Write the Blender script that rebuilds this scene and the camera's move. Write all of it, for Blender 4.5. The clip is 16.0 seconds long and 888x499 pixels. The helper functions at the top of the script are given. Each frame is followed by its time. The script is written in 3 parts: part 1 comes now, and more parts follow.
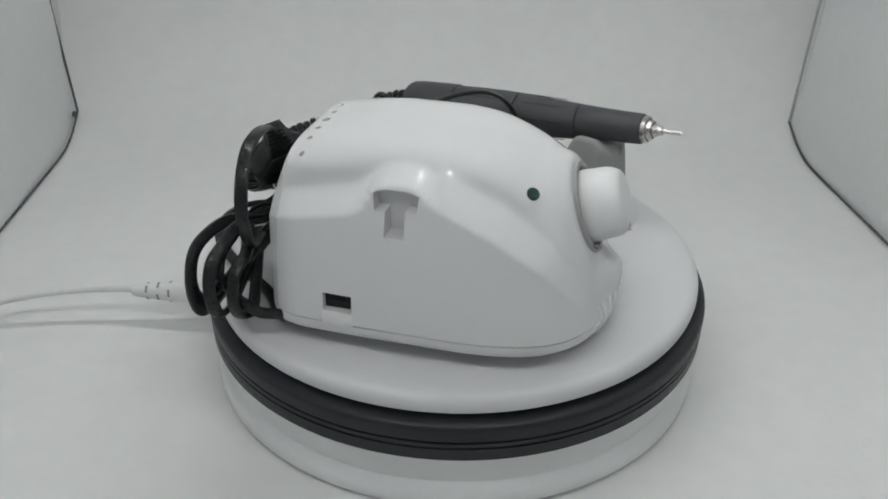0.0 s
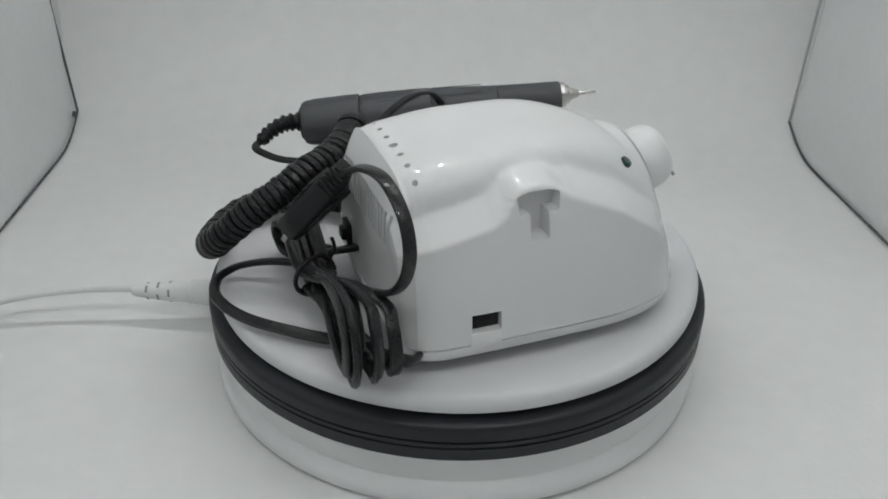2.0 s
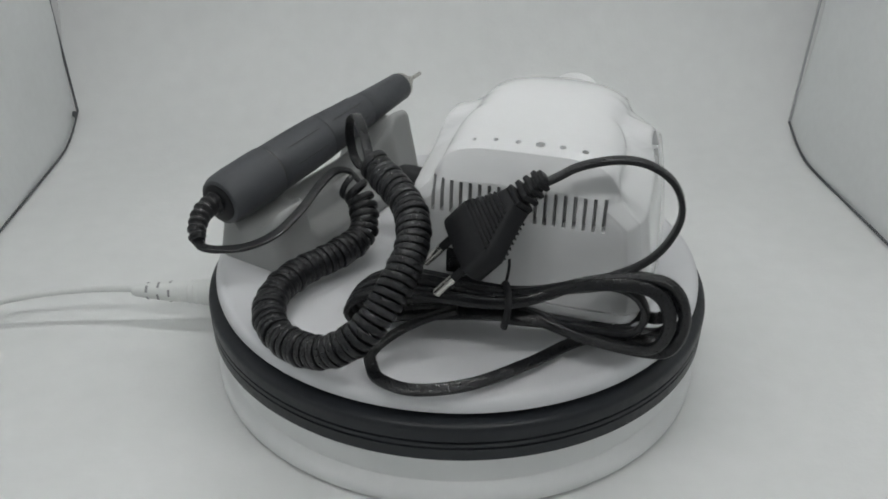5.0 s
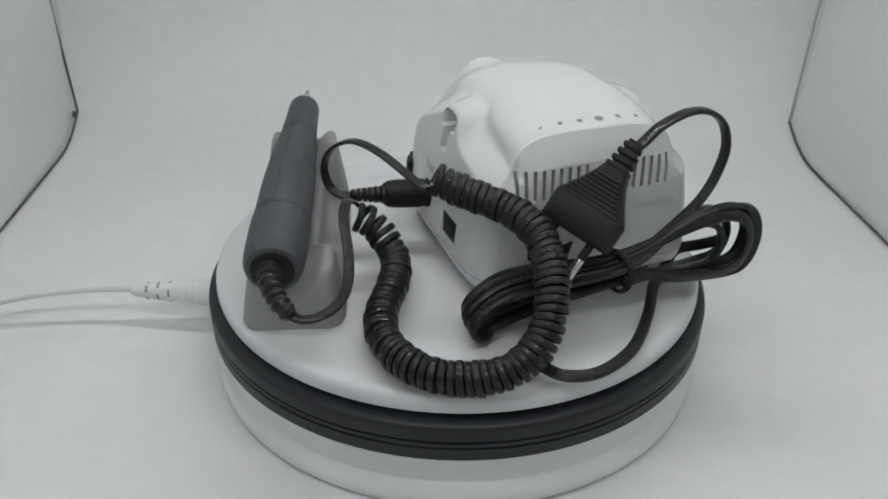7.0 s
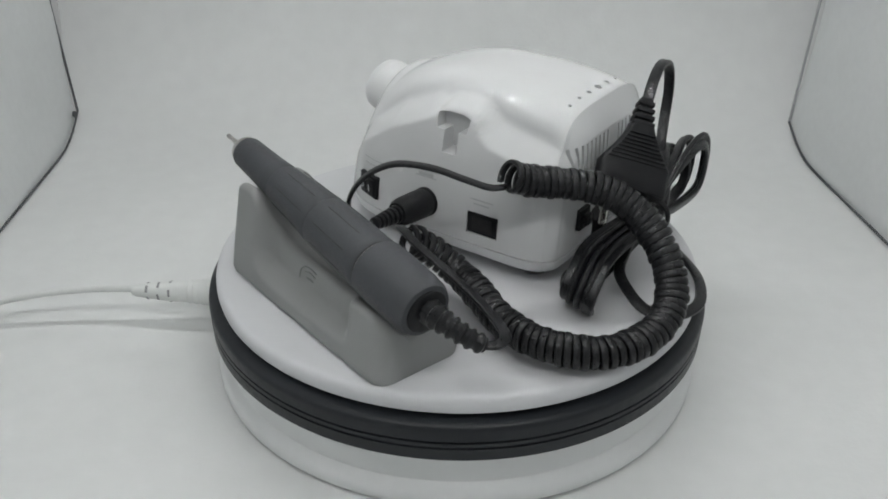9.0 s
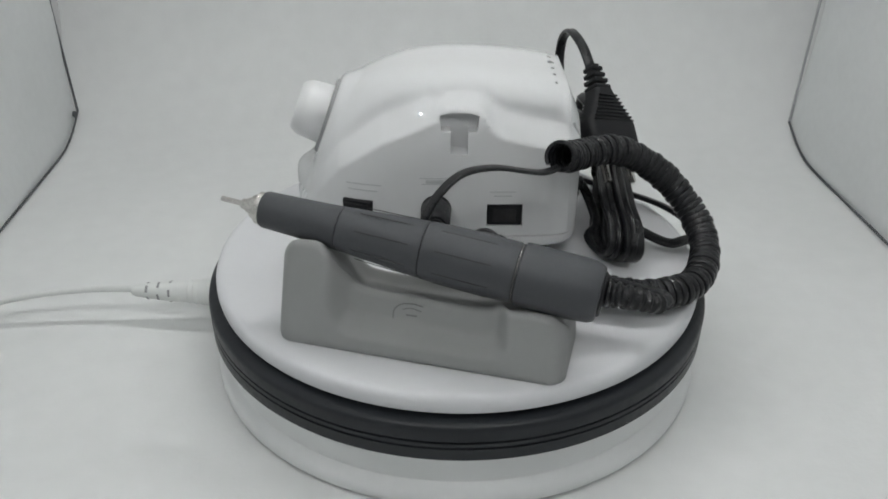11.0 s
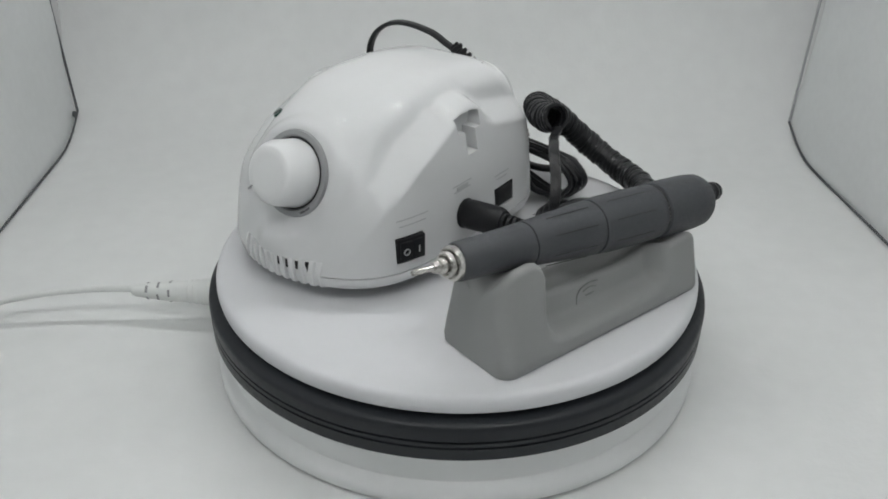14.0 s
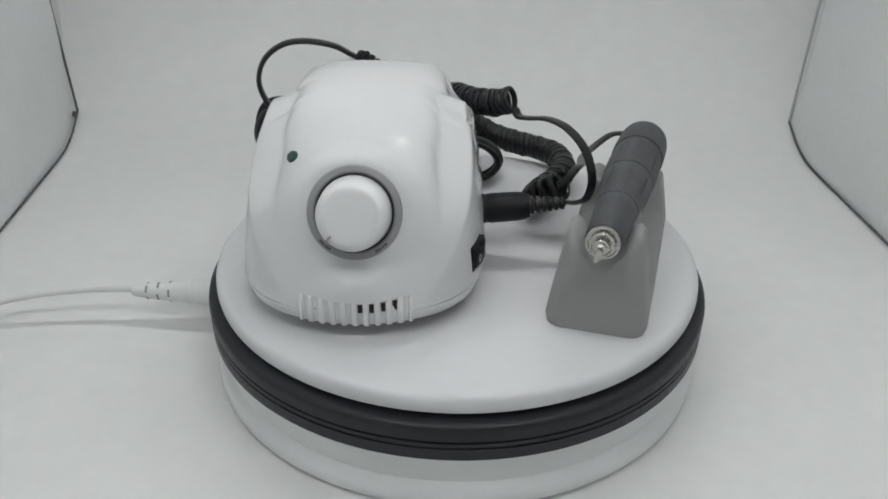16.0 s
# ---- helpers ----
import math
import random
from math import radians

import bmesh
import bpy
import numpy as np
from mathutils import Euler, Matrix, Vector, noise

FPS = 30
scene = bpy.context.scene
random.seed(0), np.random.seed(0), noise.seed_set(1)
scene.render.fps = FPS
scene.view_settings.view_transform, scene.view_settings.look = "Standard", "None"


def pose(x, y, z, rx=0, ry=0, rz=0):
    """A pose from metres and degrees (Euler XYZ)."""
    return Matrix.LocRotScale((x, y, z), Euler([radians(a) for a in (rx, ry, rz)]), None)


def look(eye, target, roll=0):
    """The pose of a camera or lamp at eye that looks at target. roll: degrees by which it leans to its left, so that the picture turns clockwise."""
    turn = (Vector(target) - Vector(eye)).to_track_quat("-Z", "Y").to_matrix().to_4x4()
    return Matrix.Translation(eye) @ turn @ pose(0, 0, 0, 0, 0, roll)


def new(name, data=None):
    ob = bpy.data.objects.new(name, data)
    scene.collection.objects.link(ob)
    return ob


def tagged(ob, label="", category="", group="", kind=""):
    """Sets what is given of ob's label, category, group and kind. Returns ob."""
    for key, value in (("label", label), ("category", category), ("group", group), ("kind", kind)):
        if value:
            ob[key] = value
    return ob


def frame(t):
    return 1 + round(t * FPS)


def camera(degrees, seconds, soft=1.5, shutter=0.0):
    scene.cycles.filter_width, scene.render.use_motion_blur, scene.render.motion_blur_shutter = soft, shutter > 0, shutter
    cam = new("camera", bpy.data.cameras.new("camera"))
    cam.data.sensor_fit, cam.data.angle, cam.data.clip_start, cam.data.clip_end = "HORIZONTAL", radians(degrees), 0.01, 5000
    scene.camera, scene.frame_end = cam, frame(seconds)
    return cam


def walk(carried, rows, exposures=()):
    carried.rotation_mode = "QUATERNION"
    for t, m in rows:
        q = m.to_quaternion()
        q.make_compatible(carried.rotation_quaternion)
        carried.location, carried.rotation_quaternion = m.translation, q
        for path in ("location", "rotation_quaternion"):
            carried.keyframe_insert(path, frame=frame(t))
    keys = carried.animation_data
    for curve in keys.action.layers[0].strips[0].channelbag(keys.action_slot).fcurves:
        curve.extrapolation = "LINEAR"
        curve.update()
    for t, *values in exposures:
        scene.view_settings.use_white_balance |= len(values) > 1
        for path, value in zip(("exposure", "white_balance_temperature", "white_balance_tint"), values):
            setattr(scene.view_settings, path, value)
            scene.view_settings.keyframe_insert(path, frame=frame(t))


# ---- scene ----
cam = camera(52.71, 16.0, soft=1.8)
TOP = 0.060                                   # height of the platter's top above the box's floor
VIEW = look((0.0, -0.41253, 0.23540 + TOP), (-0.014387, 0.45453, -0.26260 + TOP), 0.571)
walk(cam, [(0.0, VIEW), (16.0, VIEW)], exposures=[(0.0, -0.11), (3.0, -0.08), (6.5, -0.03), (8.0, 0.02), (13.0, 0.01), (16.0, 0.015)])
TURN = 17.771                                 # degrees a second, anticlockwise seen from above

# ---- world and light ----
world = bpy.data.worlds.new("room")
scene.world = world
world.use_nodes = True
world.node_tree.nodes["Background"].inputs[0].default_value = (0.86, 0.88, 0.88, 1)
world.node_tree.nodes["Background"].inputs[1].default_value = 0.30
LED_POWER = 350.0


# ---- materials ----
def material(name, color, rough=0.5, metal=0.0, coat=0.0, vary=0.06, scale=40.0, bump=0.0, bump_scale=900.0, rough_vary=0.08, spec=0.5, sss=0.0):
    m = bpy.data.materials.new(name)
    m.use_nodes = True
    nt = m.node_tree
    b = nt.nodes["Principled BSDF"]
    co = nt.nodes.new("ShaderNodeTexCoord")
    big, fine = nt.nodes.new("ShaderNodeTexNoise"), nt.nodes.new("ShaderNodeTexNoise")
    big.inputs["Scale"].default_value, fine.inputs["Scale"].default_value = scale, scale * 11
    big.inputs["Detail"].default_value = fine.inputs["Detail"].default_value = 4
    add = nt.nodes.new("ShaderNodeMath")
    add.operation = "ADD"
    for n, k in ((big, 0), (fine, 1)):
        nt.links.new(co.outputs["Object"], n.inputs["Vector"])
        nt.links.new(n.outputs["Fac"], add.inputs[k])
    span = nt.nodes.new("ShaderNodeMapRange")
    span.inputs["From Min"].default_value, span.inputs["From Max"].default_value = 0.6, 1.4
    span.inputs["To Min"].default_value, span.inputs["To Max"].default_value = 1 - vary, 1 + vary
    nt.links.new(add.outputs[0], span.inputs["Value"])
    mul = nt.nodes.new("ShaderNodeVectorMath")
    mul.operation = "SCALE"
    mul.inputs[0].default_value = color
    nt.links.new(span.outputs[0], mul.inputs["Scale"])
    nt.links.new(mul.outputs[0], b.inputs["Base Color"])
    rr = nt.nodes.new("ShaderNodeMapRange")
    rr.inputs["From Min"].default_value, rr.inputs["From Max"].default_value = 0.3, 0.7
    rr.inputs["To Min"].default_value, rr.inputs["To Max"].default_value = max(0.012, rough - rough_vary), min(1, rough + rough_vary)
    nt.links.new(fine.outputs["Fac"], rr.inputs["Value"])
    nt.links.new(rr.outputs[0], b.inputs["Roughness"])
    b.inputs["Metallic"].default_value = metal
    b.inputs["Coat Weight"].default_value = coat
    b.inputs["Coat Roughness"].default_value = 0.05
    b.inputs["Specular IOR Level"].default_value = spec
    if sss:
        b.inputs["Subsurface Weight"].default_value = sss
        b.inputs["Subsurface Radius"].default_value = (0.004, 0.004, 0.004)
    if bump:
        t = nt.nodes.new("ShaderNodeTexNoise")
        t.inputs["Scale"].default_value = bump_scale
        t.inputs["Detail"].default_value = 5
        nt.links.new(co.outputs["Object"], t.inputs["Vector"])
        bp = nt.nodes.new("ShaderNodeBump")
        bp.inputs["Strength"].default_value = bump
        bp.inputs["Distance"].default_value = 0.0006
        nt.links.new(t.outputs["Fac"], bp.inputs["Height"])
        nt.links.new(bp.outputs[0], b.inputs["Normal"])
    return m


def glow(name, color, strength):
    m = bpy.data.materials.new(name)
    m.use_nodes = True
    b = m.node_tree.nodes["Principled BSDF"]
    b.inputs["Base Color"].default_value = (*color, 1)
    b.inputs["Emission Color"].default_value = (*color, 1)
    b.inputs["Emission Strength"].default_value = strength
    return m


PAPER = material("white_backdrop_paper", (0.745, 0.755, 0.75), 0.75, vary=0.04, scale=6, bump=0.25, bump_scale=260)
PANEL = material("silver_side_fabric", (0.67, 0.685, 0.685), 0.5, metal=0.1, vary=0.05, scale=14, bump=0.5, bump_scale=120)
SEAM = material("dark_seam_tape", (0.09, 0.095, 0.10), 0.7)
PLASTIC = material("glossy_white_plastic", (0.625, 0.632, 0.637), 0.018, coat=0.0, vary=0.012, scale=20, rough_vary=0.004, spec=0.36)
SATIN = material("satin_white_plastic", (0.68, 0.687, 0.69), 0.32, vary=0.012, scale=30, rough_vary=0.015)
PLATTER = material("matt_white_platter", (0.635, 0.641, 0.658), 0.62, vary=0.02, scale=16, bump=0.12, bump_scale=1500, spec=0.3)
BAND = material("black_band_plastic", (0.0125, 0.0148, 0.0185), 0.42, vary=0.10, scale=30, spec=0.35)
BASE = material("glossy_white_base", (0.70, 0.71, 0.71), 0.36, vary=0.02, scale=20)
RUBBER = material("black_cable_rubber", (0.0085, 0.0090, 0.0105), 0.32, vary=0.18, scale=120, bump=0.12, bump_scale=2200, spec=0.36)
MATT_BLACK = material("matt_black_plastic", (0.011, 0.0115, 0.013), 0.5, vary=0.12, scale=80, spec=0.22)
HOLE = material("dark_opening", (0.012, 0.012, 0.013), 0.8)
GRIP = material("dark_grey_soft_grip", (0.048, 0.051, 0.057), 0.58, vary=0.05, scale=60, bump=0.2, bump_scale=2500)
GROOVE = material("grip_joint", (0.012, 0.012, 0.014), 0.5)
SILICONE = material("grey_silicone", (0.272, 0.277, 0.274), 0.62, vary=0.04, scale=30, bump=0.15, bump_scale=1800)
STEEL = material("bright_steel", (0.56, 0.545, 0.52), 0.24, metal=1.0, vary=0.06, scale=200)
# dial ring grey, which also paints the shade in small holes and notches
RING_AND_SHADE = material("grey_ring_and_shade", (0.28, 0.285, 0.29), 0.45, vary=0.04, scale=60)
PRINT = material("grey_print", (0.42, 0.43, 0.44), 0.6)
DARK_PRINT = material("dark_print", (0.07, 0.07, 0.075), 0.6)
EMBOSS = material("stand_emboss", (0.17, 0.173, 0.175), 0.6)
# grey for the soft shade along the right panel's upright edge
EDGE_SHADE = material("grey_edge_shade", (0.36, 0.37, 0.38), 0.7)
LED_GREEN = material("dark_green_lens", (0.012, 0.045, 0.035), 0.15, coat=0.4)
WHITE_RUBBER = material("white_cable_rubber", (0.72, 0.735, 0.72), 0.5, vary=0.03, scale=80)
HOUSING = material("lamp_housing", (0.6, 0.62, 0.62), 0.6)
LAMP = glow("led_chip", (0.988, 0.994, 0.99), LED_POWER)


# ---- helpers of form (millimetres in, metres out) ----
def thing(name, label, category, m=None, group="", kind=""):
    ob = new(name)
    ob.empty_display_size = 0.02
    if m:
        ob.matrix_basis = m
    return tagged(ob, label, category, group, kind)


def finish(bm, name, mat, smooth=40):
    bmesh.ops.recalc_face_normals(bm, faces=bm.faces)
    me = bpy.data.meshes.new(name)
    bm.to_mesh(me)
    bm.free()
    me.materials.append(mat)
    if smooth:
        me.polygons.foreach_set("use_smooth", [True] * len(me.polygons))
        me.set_sharp_from_angle(angle=radians(smooth))
    return me


def part(name, bm, mat, parent=None, label="", m=None, smooth=40):
    ob = new(name, finish(bm, name, mat, smooth))
    ob.parent = parent
    if m:
        ob.matrix_basis = m
    return tagged(ob, label)


def mm(*p):
    return Vector(p) * 0.001


def spline(points, step):
    """Points at even steps along a smooth curve through the given ones."""
    P = np.array(points, float)
    Q = np.vstack([2 * P[0] - P[1], P, 2 * P[-1] - P[-2]])
    out = []
    for i in range(len(P) - 1):
        a, b, c, d = Q[i:i + 4]
        for t in np.linspace(0, 1, 24, endpoint=False):
            out.append(0.5 * (2 * b + (c - a) * t + (2 * a - 5 * b + 4 * c - d) * t * t + (3 * b - a - 3 * c + d) * t ** 3))
    out = np.array(out + [P[-1]])
    s = np.concatenate([[0], np.cumsum(np.linalg.norm(np.diff(out, axis=0), axis=1))])
    n = max(2, int(round(s[-1] / step)) + 1)
    k = np.linspace(0, s[-1], n)
    return np.stack([np.interp(k, s, out[:, j]) for j in range(3)], 1)


def frames(P, up=(0.0, 0.0, 1.0)):
    """Tangent and two normals along a path, carried without twist."""
    T = np.gradient(P, axis=0)
    T /= np.linalg.norm(T, axis=1, keepdims=True)
    n = np.array(up) - T[0] * np.dot(up, T[0])
    if np.linalg.norm(n) < 1e-3:
        n = np.array([1.0, 0, 0]) - T[0] * T[0][0]
    N = [n / np.linalg.norm(n)]
    for i in range(1, len(P)):
        n = N[-1] - T[i] * np.dot(N[-1], T[i])
        N.append(n / np.linalg.norm(n))
    N = np.array(N)
    return T, N, np.cross(T, N)


def oval(a, b, n=10, groove=0.0):
    """A cross-section; groove: depth of the furrow between two cores."""
    out = []
    for k in range(n):
        t = 2 * math.pi * k / n
        g = 1 - groove * abs(math.sin(t)) ** 6
        out.append((a * math.cos(t), b * math.sin(t) * g))
    return out


def sweep(P, section, up=(0.0, 0.0, 1.0), bm=None, sizes=None, NB=None):
    bm = bm or bmesh.new()
    if NB is None:
        _, N, B = frames(P, up)
    else:
        N, B = NB
    rings = []
    for i in range(len(P)):
        k = 1 if sizes is None else sizes[i]
        rings.append([bm.verts.new(Vector(P[i] + N[i] * b * k + B[i] * a * k) * 0.001) for a, b in section])
    n = len(section)
    for r, s in zip(rings, rings[1:]):
        for j in range(n):
            bm.faces.new((r[j], r[(j + 1) % n], s[(j + 1) % n], s[j]))
    bm.faces.new(rings[0][::-1])
    bm.faces.new(rings[-1])
    return bm


def turned(profile, n=48, bm=None, loop=False):
    """A body of revolution round z: rows of radius and height. loop: the profile closes on itself, a ring."""
    bm = bm or bmesh.new()
    rings = []
    for r, z in profile:
        if r < 1e-6:
            rings.append([bm.verts.new(mm(0, 0, z))])
        else:
            rings.append([bm.verts.new(mm(r * math.cos(2 * math.pi * k / n), r * math.sin(2 * math.pi * k / n), z)) for k in range(n)])
    for a, b in zip(rings, rings[1:] + (rings[:1] if loop else [])):
        for k in range(n):
            f = [a[k % len(a)], a[(k + 1) % len(a)], b[(k + 1) % len(b)], b[k % len(b)]]
            f = [v for i, v in enumerate(f) if v not in f[:i]]
            if len(f) > 2:
                bm.faces.new(f)
    for r in (rings[0], rings[-1]):
        if len(r) > 1 and not loop:
            bm.faces.new(r)
    return bm


def box(x0, x1, y0, y1, z0, z1, bevel=0.0, m=None, bm=None, seg=2):
    own = bmesh.new()
    bmesh.ops.create_cube(own, size=1)
    for v in own.verts:
        v.co = mm(x0 + (v.co.x + 0.5) * (x1 - x0), y0 + (v.co.y + 0.5) * (y1 - y0), z0 + (v.co.z + 0.5) * (z1 - z0))
    if bevel:
        bmesh.ops.bevel(own, geom=own.edges[:], offset=bevel * 0.001, segments=seg, affect="EDGES", profile=0.5)
    if m:
        own.transform(m)
    if bm is None:
        return own
    join(bm, own)
    return bm


def join(bm, own):
    me = bpy.data.meshes.new("tmp")
    own.to_mesh(me)
    own.free()
    bm.from_mesh(me)
    bpy.data.meshes.remove(me)


def prism(outline, z0, z1, m=None, bm=None, bevel=0.0):
    """A flat outline in x and y raised from z0 to z1."""
    own = bmesh.new()
    lo = [own.verts.new(mm(x, y, z0)) for x, y in outline]
    hi = [own.verts.new(mm(x, y, z1)) for x, y in outline]
    own.faces.new(lo[::-1])
    own.faces.new(hi)
    n = len(lo)
    for k in range(n):
        own.faces.new((lo[k], lo[(k + 1) % n], hi[(k + 1) % n], hi[k]))
    if bevel:
        bmesh.ops.bevel(own, geom=own.edges[:], offset=bevel * 0.001, segments=2, affect="EDGES", profile=0.5)
    if m:
        own.transform(m)
    if bm is None:
        return own
    join(bm, own)
    return bm


def carve(ob, cutter):
    """Cut the bmesh cutter out of ob's mesh for good."""
    bmesh.ops.recalc_face_normals(cutter, faces=cutter.faces)
    me = bpy.data.meshes.new("cutter")
    cutter.to_mesh(me)
    cutter.free()
    tool = new("cutter", me)
    tool.matrix_world = ob.matrix_basis
    mod = ob.modifiers.new("cut", "BOOLEAN")
    mod.object, mod.operation, mod.solver = tool, "DIFFERENCE", "EXACT"
    mod.use_self = True
    parent, ob.parent = ob.parent, None
    bpy.context.view_layer.update()
    got = bpy.data.meshes.new_from_object(ob.evaluated_get(bpy.context.evaluated_depsgraph_get()))
    ob.modifiers.clear()
    old, ob.data = ob.data, got
    ob.parent = parent
    bpy.data.meshes.remove(old)
    bpy.data.objects.remove(tool)
    bpy.data.meshes.remove(me)
    got.polygons.foreach_set("use_smooth", [True] * len(got.polygons))
    got.set_sharp_from_angle(angle=radians(38))


def smooth01(x):
    x = min(1.0, max(0.0, x))
    return x * x * (3 - 2 * x)


def along(keys, q):
    """Smooth curve through rows of values, at the place q in rows."""
    K = np.array(keys, float)
    i = min(len(K) - 2, max(0, int(q)))
    t = q - i
    a, b, c, d = K[max(0, i - 1)], K[i], K[i + 1], K[min(len(K) - 1, i + 2)]
    return 0.5 * (2 * b + (c - a) * t + (2 * a - 5 * b + 4 * c - d) * t * t + (3 * b - a - 3 * c + d) * t ** 3)


# ---- the photo box ----
def sheet(rows, off, bm=None):
    """A grid of points with thickness: off moves the back layer."""
    bm = bm or bmesh.new()
    A = [[bm.verts.new(mm(*p)) for p in r] for r in rows]
    B = [[bm.verts.new(mm(*(np.array(p) + off[i]))) for p in r] for i, r in enumerate(rows)]
    for G in (A, B):
        for a, b in zip(G, G[1:]):
            for k in range(len(a) - 1):
                bm.faces.new((a[k], a[k + 1], b[k + 1], b[k]))
    rim = [(i, 0) for i in range(len(A))] + [(len(A) - 1, k) for k in range(1, len(A[0]))]
    rim += [(i, len(A[0]) - 1) for i in range(len(A) - 2, -1, -1)] + [(0, k) for k in range(len(A[0]) - 2, 0, -1)]
    for (i, k), (j, l) in zip(rim, rim[1:] + rim[:1]):
        bm.faces.new((A[i][k], A[j][l], B[j][l], B[i][k]))
    return bm


def backdrop():
    """One white sheet: floor, sweep and back wall, sagging a little."""
    prof, off = [(-700, 0), (-300, 0), (0, 0), (150, 0), (230, 0)], [(0, 0, -1.5)] * 5
    for k in range(1, 13):
        a = math.pi / 2 * k / 12
        prof.append((230 + 110 * math.sin(a), 110 - 110 * math.cos(a)))
        off.append((0, 1.5 * math.sin(a), -1.5 * math.cos(a)))
    prof += [(342, 200), (345, 320), (348, 468)]
    off += [(0, 1.5, 0)] * 3
    rows = [[(-340 + 660 * k / 40, y + (0.8 * math.sin(k * 0.7) if z > 100 else 0), z) for k in range(41)] for y, z in prof]
    ob = part("backdrop", sheet(rows, np.array(off)), PAPER, smooth=60)
    tagged(ob, "seamless white backdrop sheet sweeping from floor up the back", "backdrop", kind="structure")


def side_wall(name, xs, label):
    """Silver side panel: near and far x at the floor; its cloth is a little wavy."""
    rows = []
    x_near, x_far, lean = xs
    for i in range(41):
        y = -700 + (WALL_END + 700) * i / 40
        f = (y + 100) / (WALL_END + 100)
        row = []
        for k in range(25):
            z = 0.6 + 480 * k / 24
            wave = 1.6 * math.sin(y * 0.021 + z * 0.013) + 1.0 * math.sin(z * 0.05 + y * 0.01)
            row.append((x_near + (x_far - x_near) * f + lean * z / 100 + wave, y, z))
        rows.append(row)
    back = np.array([(-3.0 if x_far < 0 else 3.0, 0, 0)] * len(rows))
    ob = part(name, sheet(rows, back), PANEL, smooth=60)
    tagged(ob, label, "wall", kind="structure")
    s = 1 if x_far < 0 else -1
    edge = sweep(spline([(x_far + lean * z / 100 + s * 1.5, WALL_END + 1, z) for z in (16, 60, 120, 200, 300, 400, 478)], 20), oval(1.1, 1.1, 8))
    # left: a dark seam; right: a grey strip painting the corner's soft shade
    part("seam", edge, SEAM if x_far < 0 else EDGE_SHADE, ob, "stitched edge on the left panel, painted soft shade on the right")
    foot = []
    for f in (-1.5, -0.5, 0, 0.3, 0.6, 0.84, 0.90, 0.95, 1.0):
        y = -100 + (WALL_END + 100) * f
        rise = 110 - math.sqrt(110 ** 2 - max(0.0, y - 230) ** 2)
        foot.append((x_near + (x_far - x_near) * f + lean * rise / 100 + s * 2.0, y, 2.0 + rise))
    low = sweep(spline(foot, 12), oval(0.9, 0.9, 8))
    part("seam", low, SEAM, ob, "dark stitched edge on the left panel, painted soft shade on the right")
    return ob


WALL_END = 290
backdrop()
wall_left = side_wall("wall_left", (-299, -321, -5.0), "silver-grey reflective cloth side panel of a photo box")
wall_right = side_wall("wall_right", (311, 274.5, 4.0), "silver-grey reflective cloth side panel, slightly creased")
part("snap_fastener", turned([(0, 0), (2.6, 0), (2.8, 1), (2.2, 2), (0, 2.4)], 16), SEAM, wall_left, "small black fastener",
     pose(-0.3185, 0.278, 0.021, 0, 90, 0))
# out of view: a white roof added to bounce the strips' light down
ceiling = part("ceiling", box(-345, 325, -420, 350, 470, 476), PAPER, smooth=0)
tagged(ceiling, "unseen white cloth roof of the photo box, added to bounce light", "ceiling", kind="structure")


def lamp_strip(y):
    t = thing("led_strip", "strip of bright white LED chips under the box roof", "lamp", pose(0, y, 0.468), "roof light strips")
    part("housing", box(-215, 215, -9, 9, -6, 1, 1.0), HOUSING, t)
    bm = bmesh.new()
    for k in range(16):
        x = -203 + 406 * k / 15
        box(x - 2.3, x + 2.3, -3.6, 3.6, -7.2, -6.2, bm=bm)
    tagged(part("led_chips", bm, LAMP, t, "row of glowing chips", smooth=0), kind="stuff")


for y in (-0.28, 0.05):
    lamp_strip(y)


# ---- turntable ----
def turntable():
    t = thing("turntable", "round white motorised turntable with a black band, on the box floor", "turntable")
    part("base", turned([(0, 0.2), (121, 0.2), (125.4, 0.5), (128.4, 2.5), (128.8, 4.6), (128.2, 7.6), (126.6, 10.2), (124.6, 11.8), (123.8, 12.8), (124.4, 17), (125.2, 25), (125.8, 29), (120, 31), (0, 31)], 128), BASE, t, "glossy white foot")
    part("band", turned([(118, 29.6), (128.4, 29.6), (129.4, 30.3), (129.6, 36.2), (128.7, 36.45), (128.7, 37.15), (129.6, 37.4), (129.6, 39.3), (128.7, 39.55), (128.7, 40.25), (129.6, 40.5), (129.8, 45.6), (129.4, 47.2), (128.6, 47.9), (126.6, 48.8), (118, 49.2)], 160, loop=True), BAND, t, "black grooved band")
    p = part("platter", turned([(0, -9.2), (123.2, -9.2), (124.6, -8.2), (125, -6), (124.9, -3.4), (124.2, -1.5), (122.8, -0.4), (120.5, 0), (60, 0), (0, 0)], 160), PLATTER, t, "matt white turning platter", pose(0, 0, TOP))
    part("socket", turned([(0, 0), (7.5, 0), (7.5, 6), (5.6, 6.4), (0, 6.4)], 28), BASE, t, "white power socket", pose(-0.1275, 0.0117, 0.0212, 0, -90, 0))
    return t, p


TABLE, PLATE = turntable()


